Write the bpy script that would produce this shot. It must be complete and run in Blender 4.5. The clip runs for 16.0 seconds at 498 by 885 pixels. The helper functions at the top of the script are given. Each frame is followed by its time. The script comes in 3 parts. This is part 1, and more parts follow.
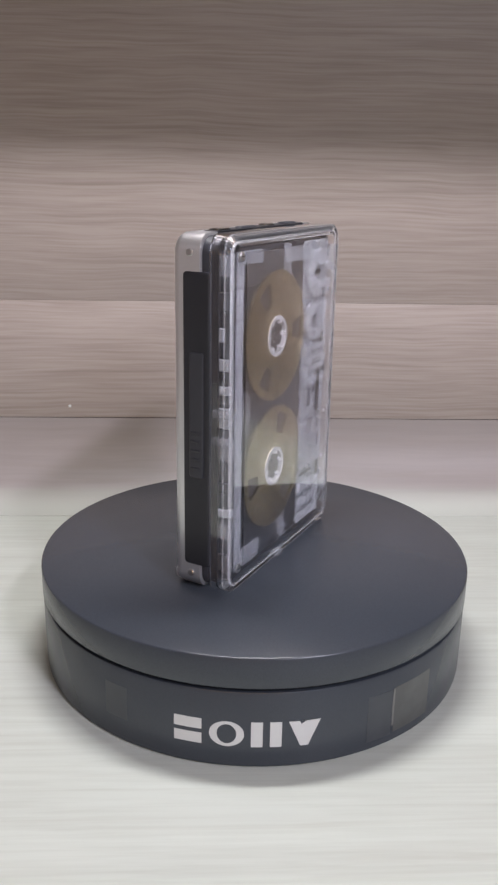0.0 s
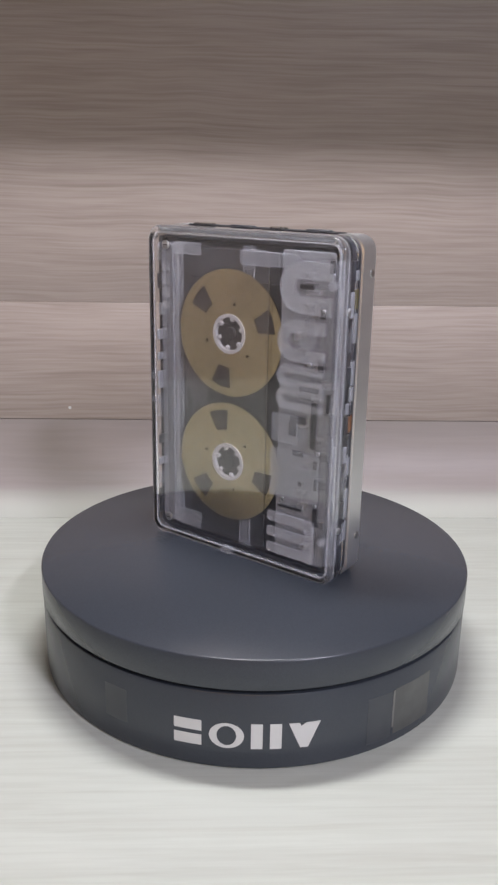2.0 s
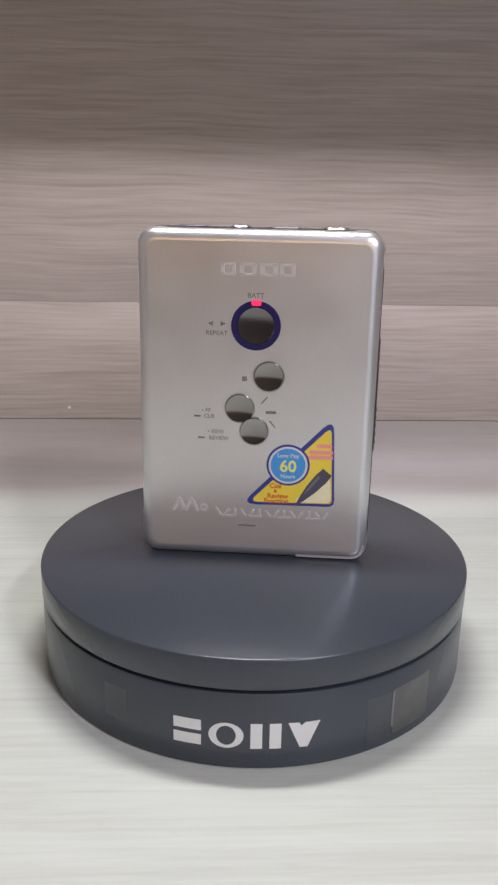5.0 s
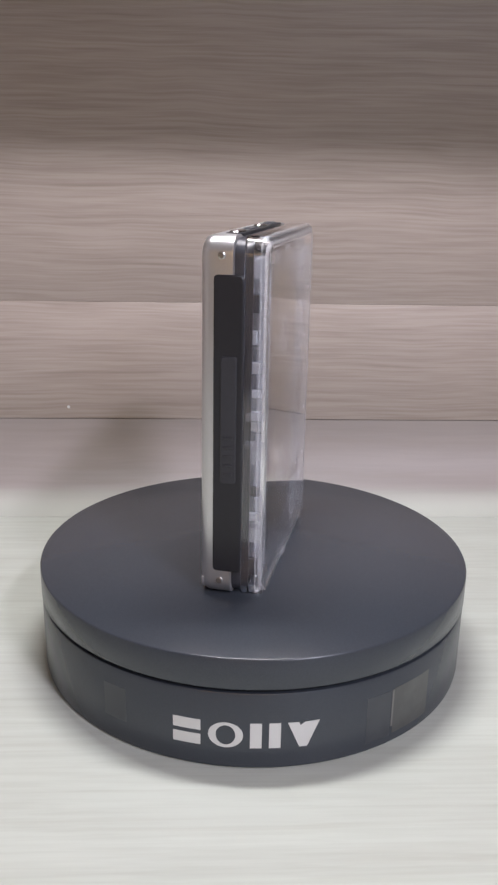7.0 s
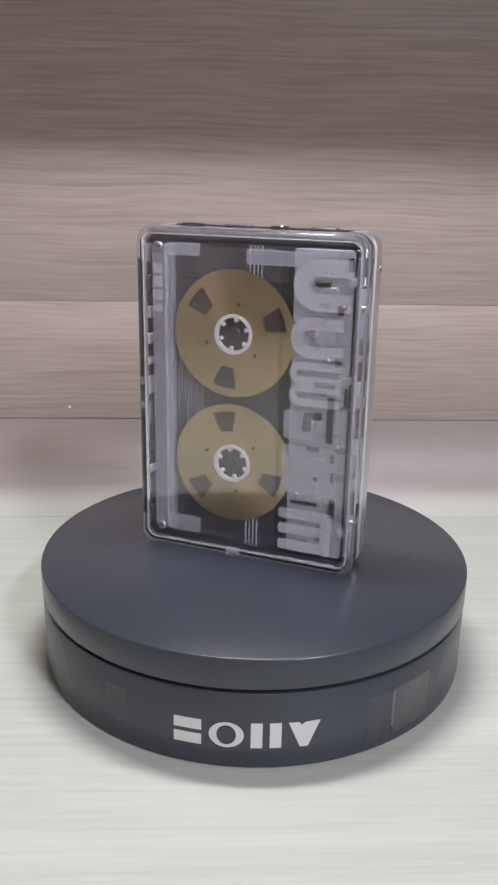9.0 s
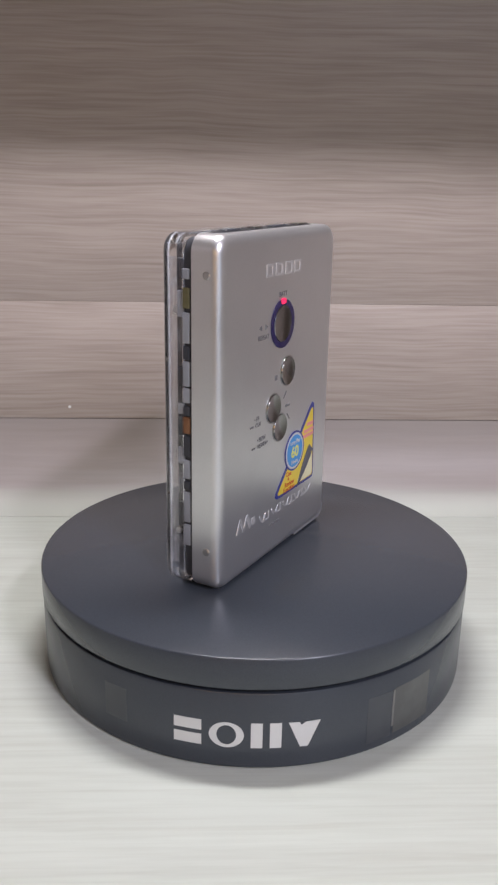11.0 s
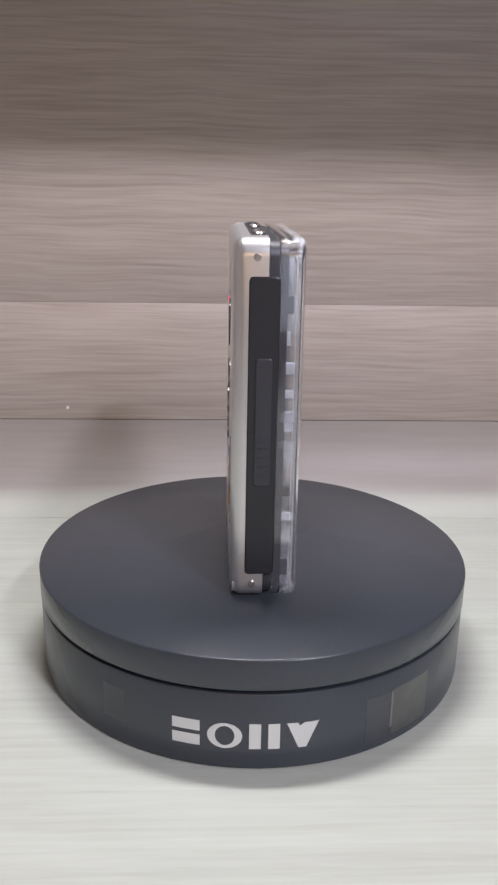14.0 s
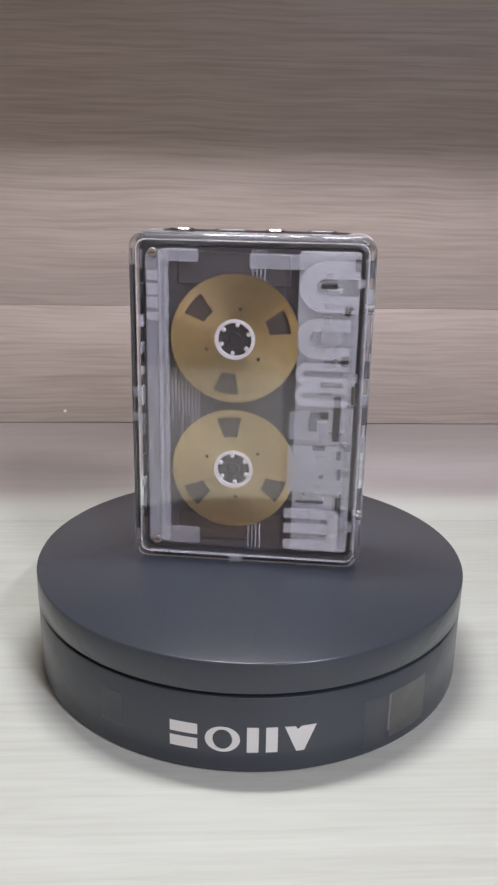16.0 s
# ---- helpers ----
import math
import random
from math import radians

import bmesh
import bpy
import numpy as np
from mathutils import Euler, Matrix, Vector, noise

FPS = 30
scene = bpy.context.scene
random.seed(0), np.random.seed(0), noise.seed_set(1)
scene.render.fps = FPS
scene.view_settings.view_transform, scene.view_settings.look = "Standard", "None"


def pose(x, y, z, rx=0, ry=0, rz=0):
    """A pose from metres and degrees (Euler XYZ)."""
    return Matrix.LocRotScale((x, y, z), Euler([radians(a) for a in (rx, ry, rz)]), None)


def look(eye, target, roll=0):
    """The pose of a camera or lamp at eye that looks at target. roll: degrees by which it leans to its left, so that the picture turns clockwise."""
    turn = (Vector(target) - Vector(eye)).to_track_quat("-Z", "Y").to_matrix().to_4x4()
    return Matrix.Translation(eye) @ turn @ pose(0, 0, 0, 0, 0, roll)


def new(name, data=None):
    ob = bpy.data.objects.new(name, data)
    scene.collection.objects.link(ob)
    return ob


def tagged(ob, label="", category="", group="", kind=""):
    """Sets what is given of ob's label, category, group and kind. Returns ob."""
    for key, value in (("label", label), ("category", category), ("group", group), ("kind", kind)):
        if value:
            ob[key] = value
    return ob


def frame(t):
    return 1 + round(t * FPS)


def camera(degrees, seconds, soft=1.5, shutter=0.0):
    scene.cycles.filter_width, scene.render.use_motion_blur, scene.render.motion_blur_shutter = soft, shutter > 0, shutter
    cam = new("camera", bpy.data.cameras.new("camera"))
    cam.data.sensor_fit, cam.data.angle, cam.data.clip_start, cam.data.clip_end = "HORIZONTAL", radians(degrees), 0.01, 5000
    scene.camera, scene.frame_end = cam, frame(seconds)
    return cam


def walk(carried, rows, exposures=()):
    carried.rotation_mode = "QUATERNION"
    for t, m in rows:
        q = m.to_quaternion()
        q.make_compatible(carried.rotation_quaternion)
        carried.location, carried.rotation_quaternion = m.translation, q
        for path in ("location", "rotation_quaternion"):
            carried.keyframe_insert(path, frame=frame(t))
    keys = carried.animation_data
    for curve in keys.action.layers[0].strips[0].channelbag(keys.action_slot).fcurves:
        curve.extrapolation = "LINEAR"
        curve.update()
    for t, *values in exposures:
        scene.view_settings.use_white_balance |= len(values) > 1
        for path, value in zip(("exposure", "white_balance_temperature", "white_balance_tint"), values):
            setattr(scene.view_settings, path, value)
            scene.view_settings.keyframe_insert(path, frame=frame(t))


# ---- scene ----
# The camera, held by hand: one place, small sways (degrees of yaw and pitch).
EYE = Vector((0.0, -0.2743, 0.1622))
YAW, PITCH, ROLL = 0.539, -17.810, 1.03
cam = camera(32.9, 16.0, soft=2.4)
SWAY = [(0, 0, 0), (0.5, 1.3, 1.5), (1, 0.8, 3), (1.5, 0, 3.5), (2, 0, 3), (2.5, -0.5, 2.8), (3, -1.3, 1.8),
        (3.5, -1, 1.8), (4, -1, 2), (6.5, -1, 2.8), (7, -2, 1.8), (7.5, -2, 1.5), (8, -0.7, 2), (8.5, -0.5, 1.6),
        (9, -0.5, 1.6), (11.5, -0.3, 1.6), (12, -0.7, 1.5), (12.5, -1.5, 1.4), (13, -1.7, 1.4), (13.5, -2.5, 2),
        (14, -3.7, 3), (14.5, -3.8, 4), (15, -5, 5.2), (15.5, -5.7, 6.6), (16, -8.3, 8.6)]


def held(dx, dy):
    yaw = radians(YAW) + dx / 1494
    pitch = radians(PITCH) + dy / 1494
    way = Vector((-math.sin(yaw) * math.cos(pitch), math.cos(yaw) * math.cos(pitch), math.sin(pitch)))
    return look(EYE, EYE + way, ROLL)


walk(cam, [(t, held(dx, dy)) for t, dx, dy in SWAY])

# ---- light ----
world = bpy.data.worlds.new("world")
scene.world = world
world.use_nodes = True
world.node_tree.nodes["Background"].inputs[0].default_value = (1.0, 0.86, 0.74, 1)
world.node_tree.nodes["Background"].inputs[1].default_value = 0.25
scene.view_settings.exposure = 0.0


def area(name, m, sx, sy, watts, colour):
    data = bpy.data.lights.new(name, "AREA")
    data.shape, data.size, data.size_y, data.energy, data.color = "RECTANGLE", sx, sy, watts, colour
    ob = new(name, data)
    ob.matrix_world = m
    return ob


# a lamp above and to the right of the camera, whose light the board over the niche cuts off, a strip under
# that board, and three added unseen panels: a cool and a long warm one across the room, a small cool one at table
# height
area("room_lamp", look((0.55, -0.82, 0.92), (0.0, 0.05, 0.08)), 0.15, 0.025, 7.9, (0.975, 0.92, 1.09))
area("strip_light", look((-0.01, 0.010, 0.418), (-0.01, 0.010, 0.0)) @ pose(0, 0, 0, 0, 0, 3.1), 0.14, 0.02, 1.36, (0.99, 0.96, 1.01))
# unseen cool panel, added for the bluish reflection on the platter
area("cool_panel", look((0.72, -1.38, 0.84), (0.0, 0.0, 0.06)), 0.62, 0.26, 3.8, (0.82, 0.94, 1.18))
# long warm fill, added to tint the upper wall; no such source is in view
area("warm_fill", look((-0.10, -1.35, 0.36), (0.0, 0.1, 0.10)), 1.2, 0.20, 1.7, (1.0, 0.60, 0.29))
# unseen low fill, added to brighten the lid and the silver back
area("low_cool_fill", look((0.42, -0.88, 0.12), (0.0, 0.0, 0.09)), 0.60, 0.22, 0.4, (0.82, 0.93, 1.14))


# ---- materials ----
def nodes_of(name):
    m = bpy.data.materials.new(name)
    m.use_nodes = True
    return m, m.node_tree.nodes, m.node_tree.links, m.node_tree.nodes["Principled BSDF"]


def ramp(ns, ls, src, stops):
    r = ns.new("ShaderNodeValToRGB")
    els = r.color_ramp.elements
    while len(els) < len(stops):
        els.new(0.5)
    for e, (p, c) in zip(els, stops):
        e.position, e.color = p, (*c, 1)
    ls.new(src, r.inputs[0])
    return r.outputs[0]


def noise_tex(ns, ls, scale, size, detail=4.0, rough=0.55, coord="Object"):
    tc = ns.new("ShaderNodeTexCoord")
    mp = ns.new("ShaderNodeMapping")
    mp.inputs["Scale"].default_value = scale
    ls.new(tc.outputs[coord], mp.inputs[0])
    n = ns.new("ShaderNodeTexNoise")
    n.inputs["Scale"].default_value, n.inputs["Detail"].default_value = size, detail
    n.inputs["Roughness"].default_value = rough
    ls.new(mp.outputs[0], n.inputs["Vector"])
    return n.outputs["Fac"]


def bump(ns, ls, b, height, dist, strength=1.0):
    k = ns.new("ShaderNodeBump")
    k.inputs["Distance"].default_value, k.inputs["Strength"].default_value = dist, strength
    ls.new(height, k.inputs["Height"])
    ls.new(k.outputs[0], b.inputs["Normal"])


def mixed(ns, ls, fac, a, b, mode="MIX"):
    k = ns.new("ShaderNodeMix")
    k.data_type, k.blend_type = "RGBA", mode
    for sock, val in ((k.inputs[0], fac), (k.inputs[6], a), (k.inputs[7], b)):
        if isinstance(val, (int, float)):
            sock.default_value = val
        elif isinstance(val, tuple):
            sock.default_value = (*val, 1)
        else:
            ls.new(val, sock)
    return k.outputs[2]


def laminate(name, dark, light, scale_y, scale_z, pores=0.88, fade=None):
    """Wood-grain laminate, the grain along x; fade: a second colour that takes over towards the foot, as painted soft
    shading.
    """
    m, ns, ls, b = nodes_of(name)
    tc = ns.new("ShaderNodeTexCoord")
    sag = ns.new("ShaderNodeTexNoise")
    sag.inputs["Scale"].default_value, sag.inputs["Detail"].default_value = 14, 2
    ls.new(tc.outputs["Object"], sag.inputs["Vector"])

    def grain(sx, k, detail, rough):
        """Streaks along x that wander a little up and down."""
        bend = ns.new("ShaderNodeVectorMath")
        bend.operation = "MULTIPLY_ADD"
        bend.inputs[1].default_value, bend.inputs[2].default_value = (0, 0, 0.006), (0, 0, 0)
        ls.new(sag.outputs["Color"], bend.inputs[0])
        add = ns.new("ShaderNodeVectorMath")
        ls.new(tc.outputs["Object"], add.inputs[0])
        ls.new(bend.outputs[0], add.inputs[1])
        mp = ns.new("ShaderNodeMapping")
        mp.inputs["Scale"].default_value = (sx, scale_y * k, scale_z * k)
        ls.new(add.outputs[0], mp.inputs[0])
        n = ns.new("ShaderNodeTexNoise")
        n.inputs["Scale"].default_value, n.inputs["Detail"].default_value = 1.0, detail
        n.inputs["Roughness"].default_value = rough
        ls.new(mp.outputs[0], n.inputs["Vector"])
        return n.outputs["Fac"]

    fine = grain(17, 1.0, 3, 0.6)
    pore = grain(9, 0.75, 2, 0.5)
    broad = grain(5, 0.13, 3, 0.55)
    blotch = noise_tex(ns, ls, (5, 5, 5), 1.0, 2)
    c1 = ramp(ns, ls, fine, [(0.34, dark), (0.60, light)])
    c2 = ramp(ns, ls, broad, [(0.3, (0.93, 0.925, 0.92)), (0.7, (1.03, 1.03, 1.03))])
    c3 = ramp(ns, ls, blotch, [(0.3, (0.95, 0.95, 0.96)), (0.7, (1.0, 1.0, 1.0))])
    c4 = ramp(ns, ls, pore, [(0.30, (pores, pores * 0.99, pores * 0.98)), (0.44, (1.0, 1.0, 1.0))])
    c = c1
    for layer in (c2, c3, c4):
        c = mixed(ns, ls, 1.0, c, layer, "MULTIPLY")
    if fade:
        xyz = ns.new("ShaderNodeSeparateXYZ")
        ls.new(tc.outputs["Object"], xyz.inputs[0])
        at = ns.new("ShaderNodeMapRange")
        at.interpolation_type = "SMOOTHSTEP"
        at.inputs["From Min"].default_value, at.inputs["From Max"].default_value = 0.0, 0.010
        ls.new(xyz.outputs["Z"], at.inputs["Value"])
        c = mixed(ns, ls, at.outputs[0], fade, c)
    ls.new(c, b.inputs["Base Color"])
    b.inputs["Roughness"].default_value = 0.5
    bump(ns, ls, b, fine, 0.0001, 0.3)
    return m


def plain(name, colour, rough, metal=0.0, vary=0.12, size=400.0, dist=0.000004, spec=0.5):
    """A painted, moulded or metal surface with slight mottle and fine relief."""
    m, ns, ls, b = nodes_of(name)
    n1 = noise_tex(ns, ls, (1, 1, 1), size, 3)
    n2 = noise_tex(ns, ls, (1, 1, 1), size * 0.06, 2)
    lo, hi = tuple(c * (1 - vary) for c in colour), tuple(min(1, c * (1 + vary)) for c in colour)
    ls.new(mixed(ns, ls, 0.5, ramp(ns, ls, n1, [(0.3, lo), (0.7, hi)]), ramp(ns, ls, n2, [(0.3, lo), (0.7, hi)])), b.inputs["Base Color"])
    r = ns.new("ShaderNodeMapRange")
    r.inputs["To Min"].default_value, r.inputs["To Max"].default_value = rough * 0.85, rough * 1.15
    ls.new(n2, r.inputs["Value"])
    ls.new(r.outputs[0], b.inputs["Roughness"])
    b.inputs["Metallic"].default_value = metal
    b.inputs["Specular IOR Level"].default_value = spec
    if dist:
        bump(ns, ls, b, n1, dist, 0.4)
    return m


def clear(name, rough=0.03, tint=(1, 1, 1), ior=1.45):
    m, ns, ls, b = nodes_of(name)
    b.inputs["Base Color"].default_value = (*tint, 1)
    b.inputs["Transmission Weight"].default_value = 1.0
    b.inputs["IOR"].default_value = ior
    n = noise_tex(ns, ls, (1, 1, 1), 160, 3)
    r = ns.new("ShaderNodeMapRange")
    r.inputs["To Min"].default_value, r.inputs["To Max"].default_value = rough * 0.5, rough * 1.5
    ls.new(n, r.inputs["Value"])
    ls.new(r.outputs[0], b.inputs["Roughness"])
    bump(ns, ls, b, noise_tex(ns, ls, (1, 1, 1), 45, 2), 0.0004, 0.12)
    return m


def frosted(name, colour, cover, rough=0.4):
    """Milky translucent plastic: part see-through, part white haze."""
    m, ns, ls, b = nodes_of(name)
    b.inputs["Base Color"].default_value = (*colour, 1)
    b.inputs["Roughness"].default_value = rough
    n = noise_tex(ns, ls, (1, 1, 1), 220, 3)
    r = ns.new("ShaderNodeMapRange")
    r.inputs["To Min"].default_value, r.inputs["To Max"].default_value = cover * 0.8, min(1, cover * 1.2)
    ls.new(n, r.inputs["Value"])
    ls.new(r.outputs[0], b.inputs["Alpha"])
    return m


def glow(name, colour, strength):
    m, ns, ls, b = nodes_of(name)
    b.inputs["Base Color"].default_value = (*colour, 1)
    b.inputs["Emission Color"].default_value = (*colour, 1)
    b.inputs["Emission Strength"].default_value = strength
    return m


def satin():
    """Even satin black plastic with a very fine moulded grain."""
    m, ns, ls, b = nodes_of("satin_black_plastic")
    grain = noise_tex(ns, ls, (1, 1, 1), 2600, 2)
    ls.new(ramp(ns, ls, grain, [(0.35, (0.038, 0.045, 0.056)), (0.65, (0.043, 0.051, 0.063))]), b.inputs["Base Color"])
    b.inputs["Roughness"].default_value = 0.27
    return m


def gold_foil():
    """Pale gold foil, smudged brown in places."""
    m, ns, ls, b = nodes_of("gold_foil")
    smudge = noise_tex(ns, ls, (1, 1, 1), 60, 3, 0.5)
    fine = noise_tex(ns, ls, (1, 1, 1), 700, 2)
    c = mixed(ns, ls, 0.3, ramp(ns, ls, smudge, [(0.2, (0.48, 0.39, 0.22)), (0.8, (0.62, 0.52, 0.31))]), ramp(ns, ls, fine, [(0.3, (0.50, 0.42, 0.26)), (0.7, (0.62, 0.53, 0.34))]))
    ls.new(c, b.inputs["Base Color"])
    b.inputs["Metallic"].default_value = 1.0
    b.inputs["Anisotropic"].default_value = 0.75
    turn = ns.new("ShaderNodeTangent")
    turn.direction_type, turn.axis = "RADIAL", "Y"
    ls.new(turn.outputs[0], b.inputs["Tangent"])
    b.inputs["Roughness"].default_value = 0.27
    return m


M_WALL = laminate("wall_laminate", (0.330, 0.277, 0.240), (0.408, 0.351, 0.312), 640, 640)
M_TABLE = laminate("table_laminate", (0.550, 0.584, 0.514), (0.598, 0.636, 0.566), 520, 520, 0.95)
# dark above, pale at the foot: the junction's soft shading put into the colour
M_COVE = laminate("shaded_sweep_laminate", (0.288, 0.256, 0.240), (0.308, 0.275, 0.258), 300, 300, 0.97, fade=(0.520, 0.546, 0.488))
M_ROOM = plain("room_paint", (0.42, 0.37, 0.31), 0.8, size=20, dist=0)
M_SATIN = satin()
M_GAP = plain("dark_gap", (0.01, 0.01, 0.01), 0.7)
M_WHITE = plain("white_print", (0.62, 0.63, 0.62), 0.5, vary=0.03)
M_TAPE = plain("clear_tape", (0.066, 0.069, 0.068), 0.22, vary=0.2, size=150, dist=0)
M_SILVER = plain("silver_paint", (0.71, 0.715, 0.725), 0.32, metal=0.85, vary=0.03, size=1500, dist=0.000006)
M_TRIM = plain("pale_silver_plastic", (0.58, 0.58, 0.60), 0.33, metal=0.6, vary=0.04)
M_BLACK = plain("black_plastic", (0.018, 0.019, 0.024), 0.38, vary=0.1)
M_CHASSIS = plain("charcoal_plastic", (0.035, 0.037, 0.045), 0.42, vary=0.12)
M_WELL = plain("grey_blue_well", (0.030, 0.033, 0.042), 0.45, vary=0.25, size=260)
M_CHROME = plain("chrome", (0.33, 0.33, 0.33), 0.10, metal=1.0, vary=0.03, dist=0)
M_DIAL = plain("dark_chrome", (0.26, 0.26, 0.27), 0.12, metal=1.0, vary=0.05, dist=0)
M_SCREW = plain("steel", (0.5, 0.5, 0.5), 0.3, metal=1.0)
M_BLUE = plain("deep_blue_ring", (0.020, 0.015, 0.085), 0.2, vary=0.08, dist=0)
M_RED = glow("red_indicator", (1.0, 0.02, 0.10), 0.9)
M_INK = plain("grey_ink", (0.17, 0.17, 0.18), 0.6, vary=0.05, dist=0)
M_MARK = plain("embossed_silver", (0.78, 0.78, 0.79), 0.33, metal=0.6, vary=0.03, dist=0)
M_GOLD = gold_foil()
M_HUB = plain("white_hub_plastic", (0.42, 0.42, 0.43), 0.4, vary=0.05)
M_CLEAR = clear("clear_acrylic", 0.03, ior=1.58)
M_WINDOW = clear("clear_shell", 0.09, ior=1.55)
M_FROST = frosted("frosted_plastic", (0.38, 0.40, 0.44), 0.27)
M_MILK = plain("milky_plastic", (0.27, 0.285, 0.31), 0.32, vary=0.12, size=250)
M_FROST_THIN = frosted("smoky_plastic", (0.42, 0.44, 0.48), 0.38)
M_FROST_MARK = frosted("milky_moulding", (0.50, 0.52, 0.56), 0.31)
M_RIM = frosted("edge_sheen_haze", (0.70, 0.72, 0.76), 0.05, 0.04)
M_SPARK = frosted("edge_glint", (0.75, 0.77, 0.80), 0.24, 0.08)
M_BRASS = plain("copper_coil", (0.22, 0.10, 0.045), 0.4, metal=0.3, vary=0.2)
M_OLIVE = plain("olive_board", (0.10, 0.09, 0.04), 0.5, vary=0.3, size=500)
M_YELLOW = plain("yellow_print", (0.80, 0.62, 0.06), 0.35, vary=0.03, dist=0)
M_PALE = plain("pale_yellow_print", (0.82, 0.78, 0.50), 0.35, vary=0.05, dist=0)
M_NAVY = plain("navy_print", (0.035, 0.045, 0.25), 0.35, vary=0.03, dist=0)
M_SKY = plain("sky_blue_print", (0.06, 0.30, 0.66), 0.35, vary=0.03, dist=0)
M_PINK = plain("pink_print", (0.80, 0.30, 0.28), 0.4, vary=0.03, dist=0)
M_ORANGE = plain("red_brown_print", (0.60, 0.14, 0.04), 0.4, vary=0.03, dist=0)
M_LEMON = plain("lemon_print", (0.78, 0.78, 0.20), 0.4, vary=0.03, dist=0)
M_TAPEPACK = plain("tape_brown", (0.035, 0.030, 0.029), 0.4, vary=0.1)
M_INKPALE = plain("pale_ink", (0.16, 0.16, 0.18), 0.6, vary=0.1, dist=0)
M_SLATE = plain("slate_print", (0.07, 0.07, 0.10), 0.35, vary=0.1, dist=0)


# ---- mesh helpers ----
def put(name, bm, material, smooth=True):
    bmesh.ops.recalc_face_normals(bm, faces=bm.faces)
    if bm.calc_volume(signed=True) < 0:
        bmesh.ops.reverse_faces(bm, faces=bm.faces)
    me = bpy.data.meshes.new(name)
    bm.to_mesh(me)
    bm.free()
    me.materials.append(material)
    if smooth:
        me.set_sharp_from_angle(angle=radians(38))
        for p in me.polygons:
            p.use_smooth = len(p.vertices) <= 4
    return me


def part(name, bm, material, parent, label="", at=None):
    ob = new(name, put(name, bm, material))
    ob.parent = parent
    if at is not None:
        ob.matrix_basis = at
    if label:
        tagged(ob, label)
    return ob


def rrect(w, h, r, n=5):
    """Outline of a rounded rectangle, centred, counter-clockwise."""
    pts = []
    for cx, cy, a0 in ((w / 2 - r, h / 2 - r, 0), (-w / 2 + r, h / 2 - r, 90), (-w / 2 + r, -h / 2 + r, 180), (w / 2 - r, -h / 2 + r, 270)):
        for i in range(n + 1):
            a = radians(a0 + 90 * i / n)
            pts.append((cx + r * math.cos(a), cy + r * math.sin(a)))
    return pts


def circle(r, n=40):
    return [(r * math.cos(2 * math.pi * i / n), r * math.sin(2 * math.pi * i / n)) for i in range(n)]


def loft(bm, rings, cap=True, closed=False):
    """Skin between rings of equal count."""
    made = [[bm.verts.new(p) for p in ring] for ring in rings]
    pairs = list(zip(made, made[1:])) + ([(made[-1], made[0])] if closed else [])
    for a, b in pairs:
        n = len(a)
        for i in range(n):
            bm.faces.new((a[i], a[(i + 1) % n], b[(i + 1) % n], b[i]))
    if cap and not closed:
        bm.faces.new(made[0])
        bm.faces.new(made[-1])


def along_y(outline, y, cx=0.0, cz=0.0):
    return [(cx + a, y, cz + b) for a, b in outline]


def along_z(outline, z, cx=0.0, cy=0.0):
    return [(cx + a, cy + b, z) for a, b in outline]


def along_x(outline, x, cy=0.0, cz=0.0):
    return [(x, cy + a, cz + b) for a, b in outline]


def slab_y(w, h, r, y0, y1, cx, cz, edge=0.0003, n=4):
    """Rounded slab in the x-z plane from y0 to y1, its edges eased."""
    bm = bmesh.new()
    s = 1 if y1 > y0 else -1
    k = min(edge, abs(y1 - y0) / 2.01)
    rings = []
    for y, i in ((y0, k), (y0 + s * k, 0), (y1 - s * k, 0), (y1, k)):
        rings.append(along_y(rrect(w - 2 * i, h - 2 * i, max(r - i, 0.00005), n), y, cx, cz))
    loft(bm, rings)
    return bm


def disc_y(r, y0, y1, cx, cz, edge=0.0003, n=40):
    bm = bmesh.new()
    s = 1 if y1 > y0 else -1
    k = min(edge, abs(y1 - y0) / 2.01)
    loft(bm, [along_y(circle(r - i, n), y, cx, cz) for y, i in ((y0, k), (y0 + s * k, 0), (y1 - s * k, 0), (y1, k))])
    return bm


def ring_y(r0, r1, y0, y1, cx, cz, n=48):
    bm = bmesh.new()
    loft(bm, [along_y(circle(r1, n), y0, cx, cz), along_y(circle(r1, n), y1, cx, cz), along_y(circle(r0, n), y1, cx, cz), along_y(circle(r0, n), y0, cx, cz)], closed=True)
    return bm


def poly_y(pts, y0, y1):
    bm = bmesh.new()
    loft(bm, [[(a, y0, b) for a, b in pts], [(a, y1, b) for a, b in pts]])
    return bm


def box(x0, x1, y0, y1, z0, z1, edge=0.001):
    bm = bmesh.new()
    bmesh.ops.create_cube(bm, size=1)
    for v in bm.verts:
        v.co = ((x0 + x1) / 2 + v.co.x * (x1 - x0), (y0 + y1) / 2 + v.co.y * (y1 - y0), (z0 + z1) / 2 + v.co.z * (z1 - z0))
    if edge:
        bmesh.ops.bevel(bm, geom=bm.edges[:], offset=edge, segments=2, affect="EDGES", profile=0.5)
    return bm


